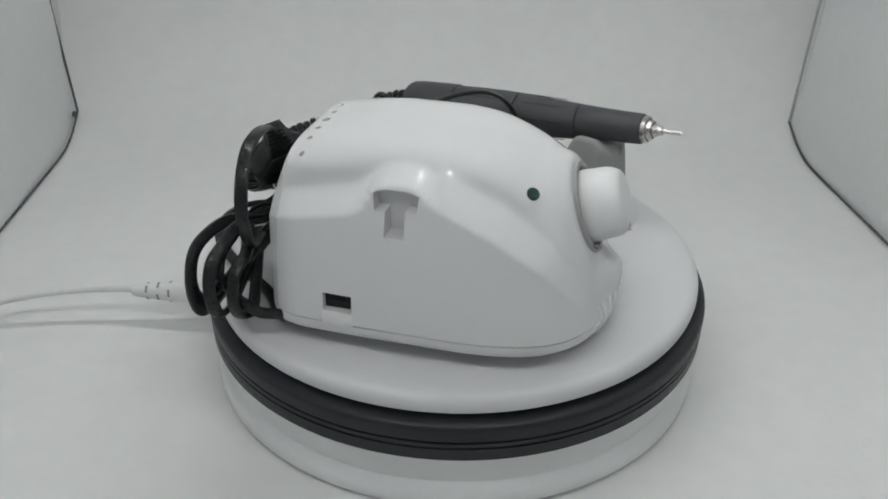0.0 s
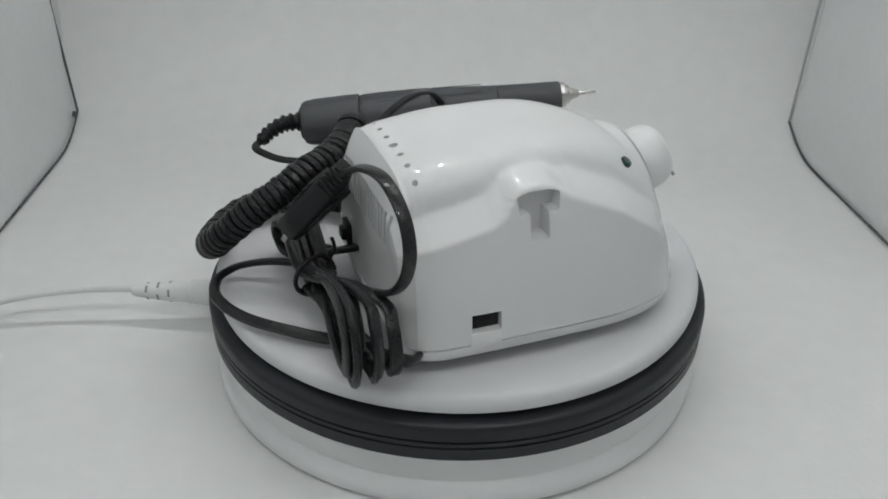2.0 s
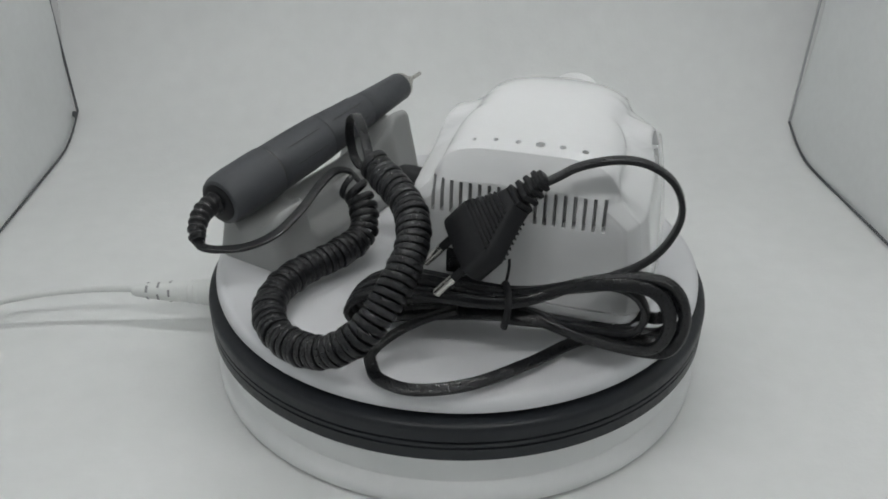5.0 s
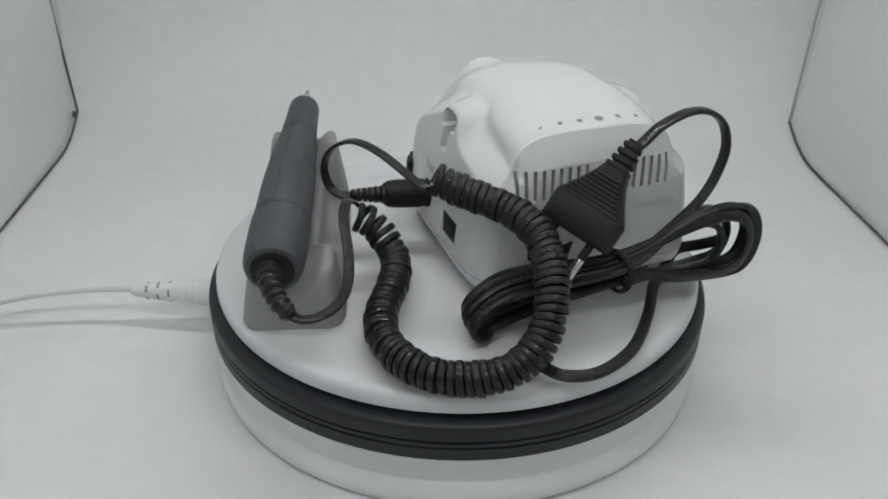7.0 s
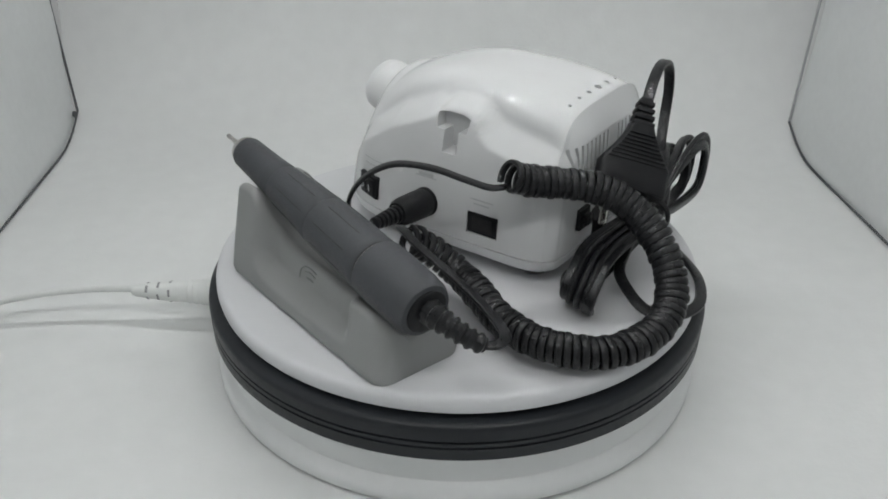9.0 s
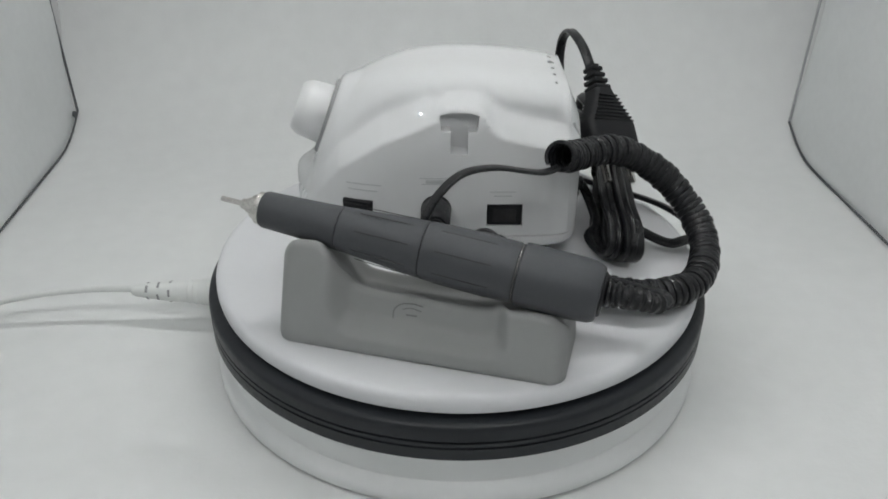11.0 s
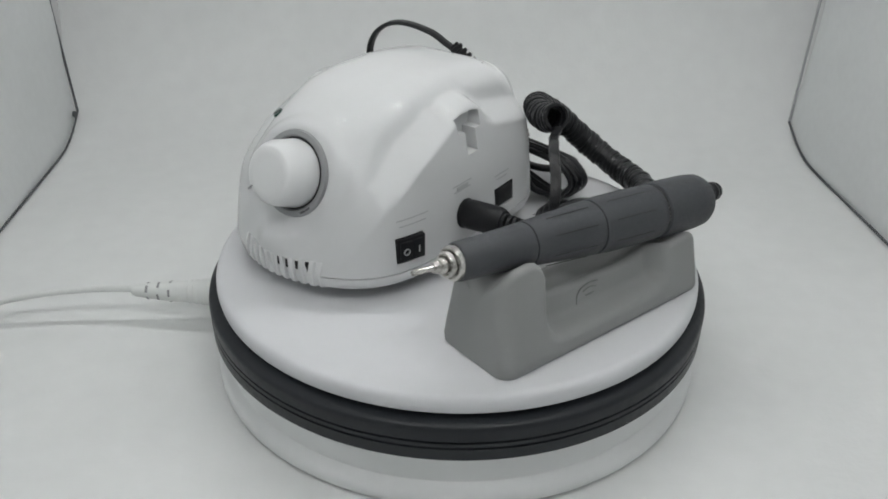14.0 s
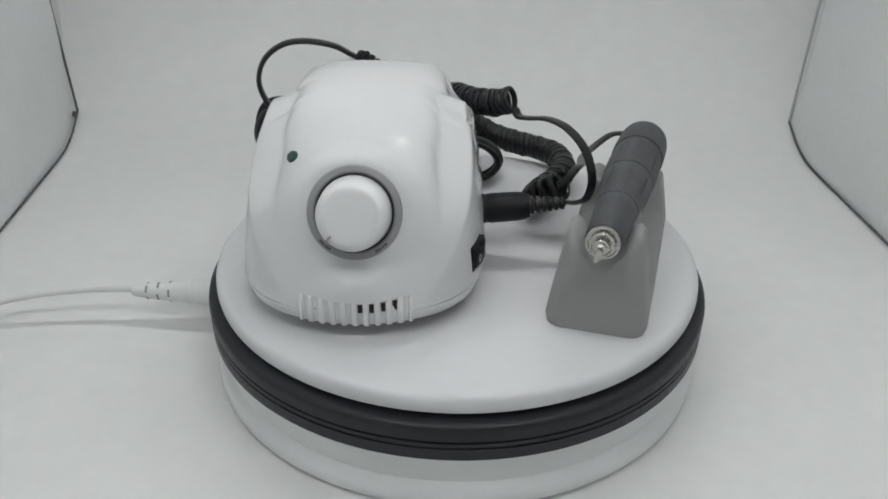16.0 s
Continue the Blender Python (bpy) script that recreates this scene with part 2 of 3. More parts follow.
def supply_cable():
    t = thing("supply_cable", "white power cable with a ribbed plug, in the turntable", "cable", pose(-0.134, 0.0120, 0.0212))
    part("plug", turned([(0, 0), (7.4, 0), (7.6, 1), (7.4, 9), (6.8, 10.2), (6.8, 11.2), (7.2, 11.8), (7.2, 13), (6.6, 13.6), (6.6, 14.6), (6.9, 15.2), (6.7, 16.4), (6.1, 17), (5.6, 24), (0, 24)], 32), WHITE_RUBBER, t, "white moulded plug", pose(0, 0, 0, 0, -90, 0))
    part("strain_relief", turned([(0, 22), (5.9, 22), (6.0, 24), (5.2, 32), (4.4, 40), (3.5, 47), (2.6, 49), (0, 49.4)], 28), WHITE_RUBBER, t, "tapered white sleeve", pose(0, 0, 0, 0, -90, 0))
    # nothing is cut: grey blocks paint the shade in the sleeve's notches
    for h, r in ((27, 5.5), (33.5, 4.9), (40, 4.3)):
        for k in range(4):
            part("notch_shade", box(-0.7, 0.7, -2.0, 2.0, -0.5, 0.25, 0.2), RING_AND_SHADE, t, "", pose(0, 0, 0, 0, -90, 0) @ pose(0, 0, h / 1000, 0, 0, 45 + 90 * k + h * 9) @ pose(r / 1000, 0, 0, 0, 90, 0))
    part("cord", sweep(spline([(-22, 0, 0), (-46, 0.6, 0.8), (-70, 0, 0.6), (-100, -3, -1.5), (-130, -9, -6), (-170, -24, -12), (-215, -50, -18), (-300, -120, -19)], 4), oval(2.0, 2.0, 14)), WHITE_RUBBER, t, "thin white cord")


supply_cable()


# ---- nail drill control unit ----
MACHINE = pose(-0.0105, -0.0436, 0, 0, 0, -14)          # on the platter; x forwards, y to its left
OUTLINE = [(-62, 0), (-62.2, 26), (-62, 42), (-61.2, 47.5), (-60.4, 50), (-57, 53.8), (-55.5, 55), (-50, 57), (-43, 58), (-20, 58.8), (5, 58.8), (30, 58.2), (46, 56), (60, 51.5), (70, 44.5), (78, 34.5), (83.2, 22), (86, 10.5), (86.8, 0)]
CROWN = [(-62, 15), (-62.6, 38), (-62.3, 60), (-61.8, 68.5), (-61, 71.6), (-56.4, 81.6), (-55, 83.6), (-51, 84.9), (-45, 86.0), (-25, 88.6), (0, 89.8), (22, 88.4), (40, 84.4), (54, 78.6), (63, 72), (70.5, 55), (77, 38.5), (87.2, 29), (86.8, 15)]
CREASE = [(-70, 54), (-50, 59), (-22, 64.5), (-17, 68), (-13, 76), (-9.5, 78.0), (-2.2, 78.6), (5, 78.0), (8.6, 76), (12.5, 72), (19, 69), (38, 61), (60, 46), (72, 30), (80, 17), (92, 5)]
DIAL, DIAL_TILT = (69.2, 0.0, 56.2), 20.7


def shell_point(q, s):
    """A point of the shell: q along the body, s from the base edge (0) to the crown (1)."""
    ub, wb = along(OUTLINE, q)
    ut, zt = along(CROWN, q)
    wb = max(0.0, wb)
    a = s * math.pi / 2
    n = 2 / (4.2 + 1.8 * smooth01((6.5 - q) / 2) - 0.7 * smooth01((q - 9.8) / 3) - 1.15 * smooth01((q - 10.6) / 3))
    hood, lift = math.cos(a) ** n if s < 1 else 0.0, math.sin(a) ** n
    z = 15 + (zt - 15) * lift
    u = ub + (ut - ub) * lift
    zc = np.interp(u, [c[0] for c in CREASE], [c[1] for c in CREASE])
    swell = 1.010 - 0.098 * (z / 57) ** 2
    fade = 10 - 5.5 * smooth01((18 - abs(u + 1.5)) / 9)
    k = 1 - min(1.0, max(0.0, (z - zc) / fade))
    k = k ** 1.25
    side = smooth01((hood - 0.45) / 0.3)
    narrow = (0.805 + 0.135 * smooth01((u - 34) / 34)) * hood
    dip = 0.042 * math.exp(-((z - zc - fade - 0.5) / 5.5) ** 2) * smooth01((u + 58) / 12) * smooth01((68 - u) / 24) * smooth01((hood - 0.35) / 0.25)
    v = wb * (narrow + (swell - narrow) * k * side - dip)
    d = Vector((u - DIAL[0], v - DIAL[1], z - DIAL[2]))
    nrm = Vector((math.cos(radians(DIAL_TILT)), 0, math.sin(radians(DIAL_TILT))))
    h = d.dot(nrm)
    r = (d - nrm * h).length
    if h > -14 and u > 40:
        flat = nrm * (-h * (1 - smooth01((r - 21) / 9)))
        u, v, z = u + flat.x, v, z + flat.z
    return u, v, z


def shell_mesh():
    bm = bmesh.new()
    NQ, NS = 210, 84
    grid = []
    for i in range(NQ + 1):
        q = 18 * i / NQ
        half = [shell_point(q, (k / NS) ** 1.5) for k in range(NS + 1)]
        full = [(u, -v, z) for u, v, z in half] + [(u, v, z) for u, v, z in half[-2::-1]]
        grid.append([bm.verts.new(mm(*p)) for p in full])
    for a, b in zip(grid, grid[1:]):
        for k in range(2 * NS):
            bm.faces.new((a[k], a[k + 1], b[k + 1], b[k]))
    bmesh.ops.remove_doubles(bm, verts=bm.verts, dist=0.00004)
    edges = [e for e in bm.edges if len(e.link_faces) == 1]
    bmesh.ops.holes_fill(bm, edges=edges, sides=0)
    return bm


def ring_outline(grow, n=14):
    half = [along(OUTLINE, 18 * k / (n * 5)) for k in range(n * 5 + 1)]
    pts = [(u, -max(0, w)) for u, w in half] + [(u, max(0, w)) for u, w in half[-2:0:-1]]
    out = []
    for u, v in pts:
        r = math.hypot(u - 5, v)
        out.append((5 + (u - 5) * (1 + grow / r), v * (1 + grow / r)))
    return out


def tray_mesh():
    bm = bmesh.new()
    rings = []
    for grow, z in ((-8, 7.3), (-3.4, 7.5), (-1.7, 8.6), (-0.6, 11), (0.1, 14.2), (-1.2, 14.6)):
        rings.append([bm.verts.new(mm(u, v, z)) for u, v in ring_outline(grow)])
    n = len(rings[0])
    for a, b in zip(rings, rings[1:]):
        for k in range(n):
            bm.faces.new((a[k], a[(k + 1) % n], b[(k + 1) % n], b[k]))
    bm.faces.new(rings[0])
    bm.faces.new(rings[-1])
    return bm


def tee(y0, y1, u, z0, bm):
    """A T-shaped rest for the handpiece: stem below, bar above."""
    half = [(4.2, 0), (4.2, 11), (8.8, 11), (9.7, 18.2), (7.5, 19.1), (4, 19.8)]
    shape = [(u + x, z0 + z) for x, z in half] + [(u - x, z0 + z) for x, z in half[::-1]]
    prism(shape, -y1, -y0, pose(0, 0, 0, 90, 0, 0), bm)


VENT_V = [39.5 - 4.2 * k for k in range(9)] + [-6.0 - 4.2 * k for k in range(8)]
HOLES = [(24.5, 0.9), (15.0, 1.1), (5.2, 1.3), (-4.4, 2.0), (-14.0, 1.4), (-23.6, 1.3), (-33.0, 1.2)]
GRILLE_V = [-22.5 + 5.0 * k for k in range(10)]


def flank(u, z):
    """How far the left side of the shell stands out at u and z."""
    if not FLANK:
        FLANK.extend(shell_point(q, k) for q in np.linspace(7, 15, 110) for k in np.linspace(0, 0.75, 90) ** 2)
    P = np.array(FLANK)
    return P[np.argmin((P[:, 0] - u) ** 2 + (P[:, 2] - z) ** 2), 1]


FLANK = []


def crest(u, v):
    """How high the shell stands at u and v."""
    P = np.array([shell_point(q, k) for q in np.linspace(5.5, 9, 30) for k in np.linspace(0.3, 1, 80)])
    return P[np.argmin((P[:, 0] - u) ** 2 + (P[:, 1] - abs(v)) ** 2), 2]


def nose(v, z=15.2):
    """How far forward the shell reaches at v and z."""
    if not NOSE:
        NOSE.extend(shell_point(q, k) for q in np.linspace(12.5, 18, 150) for k in np.linspace(0, 1, 70))
        NOSE[:] = [np.array(NOSE)]
    P = NOSE[0]
    return float(P[np.argmin((P[:, 1] - abs(v)) ** 2 + (P[:, 2] - max(z, 15.2)) ** 2), 0])


NOSE = []


def grille_mesh():
    """Upright ribs and furrows that follow the nose, from the tray's foot up into the shell."""
    bm = bmesh.new()
    rows = []
    v0, v1, n = GRILLE_V[0] - 3.2, GRILLE_V[-1] + 3.2, 220
    for z, out in ((7.5, -3.0), (8.1, -1.0), (10, -0.1), (14.6, 0.5), (17, 0.5), (19.8, 0.45), (21.2, 0.2), (22.0, -1.6)):
        row = []
        for k in range(n + 1):
            v = v0 + (v1 - v0) * k / n
            w = 0.5 + 0.5 * math.cos(2 * math.pi * (v - GRILLE_V[0]) / 5.0)      # 1 in a furrow
            end = smooth01((v - v0) / 0.8) * smooth01((v1 - v) / 0.8)
            deep = smooth01((w - 0.36) / 0.30) * (1.4 if z < 20.5 else 0.7)
            row.append(bm.verts.new(mm(nose(v, z) - 2.5 + (2.5 + out - deep) * end, v, z)))
        rows.append(row)
    for a, b in zip(rows, rows[1:]):
        for k in range(n):
            bm.faces.new((a[k], a[k + 1], b[k + 1], b[k]))
    back = [[bm.verts.new(mm(nose(r[k].co.y * 1000) - 7, r[k].co.y * 1000, r[k].co.z * 1000)) for k in (0, n)] for r in (rows[0], rows[-1])]
    bm.faces.new(rows[0] + back[0][::-1])
    bm.faces.new(rows[-1] + back[1][::-1])
    bm.faces.new([r[0] for r in rows] + [back[1][0], back[0][0]])
    bm.faces.new([r[n] for r in rows] + [back[1][1], back[0][1]])
    bm.faces.new((back[0][0], back[0][1], back[1][1], back[1][0]))
    return bm


def control_unit():
    t = thing("nail_drill_control_unit", "glossy white nail drill control unit with a front speed dial", "nail drill", pose(0, 0, TOP) @ MACHINE)
    shell = part("shell", shell_mesh(), PLASTIC, t, "glossy white moulded shell")
    cut = bmesh.new()
    tee(-80, -43.5, -2.5, 57, cut)
    tee(43.5, 80, -0.4, 57, cut)
    for v in VENT_V:
        box(-75, -56, v - 0.8, v + 0.8, 54.0, 68.8, bm=cut)
    for v, r in HOLES:
        join(cut, prism([(-49.5 + r * math.cos(k * 0.393), v + r * math.sin(k * 0.393)) for k in range(16)], 74, 100))
    box(-33.5, -20.5, -70, -54, 20.5, 28.8, bm=cut)          # small socket on the right-hand side
    box(-32.5, -14.7, 54, 70, 20.3, 32, bm=cut)            # square socket
    box(-8.0, 8.0, -9, 9, 19.5, 32.5, m=SWITCH, bm=cut)
    box(-75, -57, 22, 33, 24, 36, bm=cut)                    # mains inlet
    slots = bmesh.new()
    for v in GRILLE_V:
        for bm in (cut, slots):
            box(nose(v) - 3.4, 98, v - 1.35, v + 1.35, 5, 21.2, bm=bm)
    carve(shell, cut)
    tray = part("bottom_tray", tray_mesh(), SATIN, t, "white bottom tray")
    carve(tray, slots)
    grille = part("grille", grille_mesh(), SATIN, t, "white ribbed front grille")
    part("seam", prism(ring_outline(-1.1), 14.0, 15.6), GROOVE, t, "thin dark joint")
    # four slots are dark blocks in the furrows, painting the shade within
    for v in GRILLE_V[5:9]:
        part("grille_hole_shade", box(nose(v, 18) - 4.0, nose(v, 18) - 0.55, v - 1.0, v + 1.0, 15.6, 20.0), HOLE, grille, "dark block painting the shade in a slot", smooth=0)
    part("tab", box(-34.2, -20.0, -58.9, -54, 13.4, 20.4, 0.4), SATIN, t)
    # grey discs sunk in the holes paint the shade inside them
    for v, r in HOLES:
        part("air_hole_shade", turned([(0, 0), (r * 0.96, 0), (r * 0.96, 0.8), (0, 0.8)], 16), RING_AND_SHADE, t, "", pose(-0.0495, v / 1000, (crest(-49.5, v) - 2.6) / 1000))
    for u, v in ((-44, -38), (-44, 38), (46, -32), (46, 32)):
        part("rubber_foot", turned([(0, 0.1), (6.6, 0.1), (7, 0.8), (7, 7.6), (0, 7.6)], 24), MATT_BLACK, t, "black rubber foot", pose(u / 1000, v / 1000, 0))
    small = part("small_socket", box(-33.3, -20.7, -55.2, -53.6, 20.7, 28.6), HOLE, t, "black socket", smooth=0)
    part("contact", box(-30, -24, -55.9, -55.1, 23.6, 25.2, 0.2), MATT_BLACK, small)
    sock = part("square_socket", box(-32.2, -15.0, 54.3, 57.9, 20.6, 31.7, 0.5), MATT_BLACK, t, "black square socket")
    part("insert", box(-29.4, -17.8, 57.3, 58.3, 22.4, 29.8, 0.3), HOLE, sock)
    sw = part("rocker_switch", box(-7.7, 7.7, -3.4, 0.6, 19.8, 32.2, 0.5, SWITCH), MATT_BLACK, t, "black rocker switch")
    rock = bmesh.new()
    box(-6.2, 0, -1, 2.0, 21.2, 30.8, 0.4, SWITCH @ pose(0, 0, 0, 0, 0, 5), rock)
    box(0, 6.2, -1, 2.0, 21.2, 30.8, 0.4, SWITCH @ pose(0, 0, 0, 0, 0, -5), rock)
    part("rocker", rock, MATT_BLACK, sw)
    mark = bmesh.new()
    box(-3.6, -3.0, 2.2, 2.5, 24.2, 27.8, m=SWITCH, bm=mark)
    part("on_mark", mark, PRINT, sw, "white line mark", smooth=0)
    part("off_mark", turned([(1.25, 0), (1.75, 0), (1.75, 0.25), (1.25, 0.25)], 24, loop=True), PRINT, sw, "white ring mark", SWITCH @ pose(0.0035, 0.00225, 0.026, -90, 0, 0))
    inlet = part("mains_inlet", box(-64.5, -57.5, 22.4, 32.6, 24.4, 35.6, 0.6), MATT_BLACK, t, "black mains inlet block")
    part("cable_entry", box(-67, -63.5, 24.5, 30.5, 27, 33, 0.8), RUBBER, inlet)
    # lettering too small to read, as bars
    for u0, u1, z, h in ((38, 56, 40.6, 0.35), (40, 55, 37.6, 0.35), (4, 19, 45.2, 0.35), (5, 18, 42.2, 0.35), (7, 16, 43.2, 1.3), (-29, -16, 38.6, 0.35), (-27, -18, 36.4, 0.35)):
        P = [(u, flank(u, z), z) for u in np.linspace(u0, u1, 8)]
        part("lettering", sweep(np.array(P), oval(0.22, h, 8)), PRINT, t, "faint grey print")
    face = pose(DIAL[0] / 1000, 0, DIAL[2] / 1000, 0, 90 - DIAL_TILT, 0)
    ring = part("dial_ring", turned([(17.2, -3), (20.6, -3), (20.8, 0.4), (20.2, 1.6), (18.0, 1.7), (17.4, 1.2), (17.2, 0.2)], 72, loop=True), RING_AND_SHADE, t, "grey scale ring round the dial", face)
    for a0 in (-47, -37, 33, 43):
        part("scale_mark", box(-1.5, 1.5, -0.5, 0.5, 1.62, 1.78, m=pose(0, 0, 0, 0, 0, a0) @ pose(0.0191, 0, 0, 0, 0, 90)), DARK_PRINT, ring, "", smooth=0)
    part("dial_gap", turned([(0, -2), (17.3, -2), (17.3, 0.4), (0, 0.4)], 48), GROOVE, t, "", face)
    prof = [(0, 0.5), (16.0, 0.5), (16.2, 1.2), (15.3, 12.2), (14.6, 14.4), (13.0, 17.0), (11.8, 17.9), (9, 18.0), (0, 17.5)]
    knob = part("knob", turned(prof, 72), SATIN, t, "satin white round knob", face)
    part("pointer", box(-0.4, 0.4, -14.6, -11.2, 16.9, 18.2, 0.15, pose(0, 0, 0, 0, 0, 45)), RING_AND_SHADE, knob, "short grey pointer line")
    lens = Matrix.Translation(mm(*LED_AT)) @ Vector(LED_NORMAL).to_track_quat("Z", "Y").to_matrix().to_4x4()
    part("indicator_lens", turned([(0, -2), (2.9, -2), (2.9, 0.5), (2.4, 1.2), (0, 1.5)], 24), LED_GREEN, t, "dark green indicator lens", lens)
    return t


SWITCH = pose(0.0507, 0.0545, 0, 0, 0, -20)
LED_AT, LED_NORMAL = (49.6, -28.6, 73.2), (0.45, -0.35, 0.82)
UNIT = control_unit()

# ---- handpiece stand ----
STAND = Matrix(((-0.872, -0.4895, 0, 0.0838), (0.4895, -0.872, 0, 0.0428), (0, 0, 1, TOP), (0, 0, 0, 1))) @ pose(0, -0.0018, 0)   # x from front to rear, y inwards


def stand_mesh():
    bm = bmesh.new()
    H = [(-5, 44), (0, 48), (12, 49), (17, 46), (21, 35), (27, 26), (40, 24.5), (80, 23.5), (90, 24.5), (97, 29.5), (112, 31), (120, 30), (124, 28)]
    hx, hz = [p[0] for p in H], [p[1] for p in H]
    rings = []
    NL, L0, L1 = 110, -5.5, 124.0
    for i in range(NL + 1):
        L = (L0 + L1) / 2 - (L1 - L0) / 2 * math.cos(math.pi * i / NL)
        h = float(np.mean([np.interp(L + d, hx, hz) for d in (-3, -2, -1, 0, 1, 2, 3)]))
        e = min(L - L0, L1 - L)
        inset = 8.0 * (1 - math.sqrt(max(0, 1 - (1 - min(1, e / 8.0)) ** 2)))
        low = 23.8 - inset
        top = 16.0 + 7.0 * (1 - h / 55) - inset
        waist = smooth01((L - 17) / 9) * smooth01((101 - L) / 9)
        groove = 6.0 * (1 - waist) + 3.0 * waist
        ring = []
        for k in range(15):
            f = k / 14
            y = low + (top - low) * f ** 1.1
            cove = 9.5 * smooth01((f - 0.34) / 0.30) * waist
            ring.append((y - cove - (1.2 if k == 0 else 0), 0.2 + (h - inset - 3) * f))
        top -= 9.5 * waist
        r = min(3.0, top * 0.5)
        for k in range(1, 5):
            a = math.pi / 2 * k / 4
            ring.append((top - r * (1 - math.cos(a)), h - inset - 3 + 3 * math.sin(a)))
        for k in range(1, 9):
            y = (top - r) * (1 - k / 8)
            ring.append((y, h - inset - groove * smooth01(1 - (y / (top - r)) ** 2)))
        full = ring + [(-y, z) for y, z in ring[-2::-1]]
        rings.append([bm.verts.new(mm(L + 2.6 * (z / 45) * (1 - L / 60.5), y, z)) for y, z in full])
    n = len(rings[0])
    for a, b in zip(rings, rings[1:]):
        for k in range(n):
            bm.faces.new((a[k], a[(k + 1) % n], b[(k + 1) % n], b[k]))
    bm.faces.new(rings[0])
    bm.faces.new(rings[-1])
    return bm


def stand():
    t = thing("handpiece_stand", "grey silicone handpiece cradle standing on the platter", "stand", STAND)
    part("cradle", stand_mesh(), SILICONE, t, smooth=50)
    # embossed badge on the outer flank
    side = pose(0.055, 0.0, 0.0175, 90, 0, 0)
    arc = lambda pts: [(x, y, 11.3 - 0.14 * y) for x, y in pts]
    part("emboss", sweep(spline(arc([(-8.5, -3.5), (-8, 0.6), (-5, 3.6), (0, 4.6), (5, 3.9)]), 1.0), oval(0.3, 0.3, 6)), EMBOSS, t, "faint raised arc", side)
    part("emboss", sweep(spline(arc([(-4.2, 1.4), (0, 2.4), (4.2, 1.4)]), 1.0), oval(0.25, 0.25, 6)), EMBOSS, t, "faint raised arc", side)
    part("emboss", sweep(spline(arc([(-2.5, -1.0), (0, -1.0), (2.5, -1.0)]), 1.0), oval(0.5, 0.25, 6)), EMBOSS, t, "faint raised bar", side)
    return t


CRADLE = stand()


# ---- handpiece with its coiled cord ----
def axis_pose(a, b):
    d = Vector(b) - Vector(a)
    return Matrix.Translation(mm(*a)) @ d.to_track_quat("Z", "X").to_matrix().to_4x4()


def handpiece():
    t = thing("nail_drill_handpiece", "dark grey nail drill handpiece on its cradle, black coiled cord", "handpiece", pose(0, 0, TOP))
    m = axis_pose((99.1, 37.4, 53.4), (-28.4, 114.2, 38.0))
    def seg(name, prof, label=""):
        return part(name, turned([(0, prof[0][1])] + prof + [(0, prof[-1][1])], 56), GRIP, t, label, m)
    nose = seg("nose_grip", [(7.0, 0), (7.8, 0.4), (8.2, 1.5), (8.6, 14), (9.3, 30), (9.7, 36.2), (9.4, 36.8)], "dark grey front grip")
    mid = seg("front_barrel", [(9.3, 37.0), (9.8, 37.4), (10.2, 44), (11.4, 60), (12.4, 74.5), (12.0, 75.2)])
    rear = seg("rear_barrel", [(12.0, 75.6), (12.5, 76.0), (12.9, 90), (13.0, 112), (12.9, 115), (12.6, 115.5)])
    tail = seg("tail_cap", [(12.8, 116.9), (13.5, 117.4), (13.6, 124), (13.4, 142), (12.8, 148), (11.6, 150.5), (10.4, 151)])
    part("joint", turned([(0, 35), (9.1, 35), (9.1, 39), (0, 39)], 40), GROOVE, t, "", m)
    part("joint", turned([(0, 73), (11.8, 73), (11.8, 78), (0, 78)], 40), GROOVE, t, "", m)
    part("joint", turned([(0, 114), (12.5, 114), (12.5, 119), (0, 119)], 40), GROOVE, t, "", m)
    part("trim_ring", turned([(12.2, 116.0), (12.45, 116.05), (12.5, 116.2), (12.45, 116.35), (12.2, 116.4)], 56, loop=True), STEEL, t, "thin chrome trim ring", m)
    for owner, z0, z1, r0, r1 in ((mid, 46, 70, 11.25, 12.1), (rear, 82, 106, 12.72, 13.0)):
        for k in range(8):
            a = 2 * math.pi * k / 8 + 0.2
            P = spline([(r0 * math.cos(a), r0 * math.sin(a), z0), ((r0 + r1) / 2 * math.cos(a) * 1.003, (r0 + r1) / 2 * math.sin(a) * 1.003, (z0 + z1) / 2), (r1 * math.cos(a), r1 * math.sin(a), z1)], 4)
            part("grip_line", sweep(P, oval(0.25, 0.2, 6)), GROOVE, owner)
    collar = part("collar", turned([(0, 1), (7.2, 1), (7.35, 0.2), (7.35, -2.0), (6.9, -2.5), (6.3, -2.5), (6.2, -1.2), (5.5, -1.2), (5.4, -4.6), (5.1, -5.0), (4.4, -5.0), (4.2, -3.6), (0, -3.6)], 40), STEEL, t, "stepped steel collar", m)
    part("chuck", turned([(0, -3), (3.3, -3), (3.4, -7.2), (3.0, -7.9), (2.5, -8.0), (2.4, -9.9), (1.9, -10.5), (0, -10.5)], 28), STEEL, collar)
    part("bit", turned([(0, -9), (1.17, -9), (1.17, -20.2), (0.9, -20.6), (0, -20.6)], 20), STEEL, collar, "thin steel shank")
    # strain relief at the tail
    inner = part("tail_boss", turned([(0, 149), (9.6, 149), (9.6, 151.6), (8.6, 152.4), (0, 152.4)], 36), MATT_BLACK, t, "black recessed tail", m)
    sl = spline(SLEEVE, 1.0)
    sizes = [(1.22 - 0.42 * i / len(sl)) * (1.0 if (i // 2) % 2 else 0.78) for i in range(len(sl))]
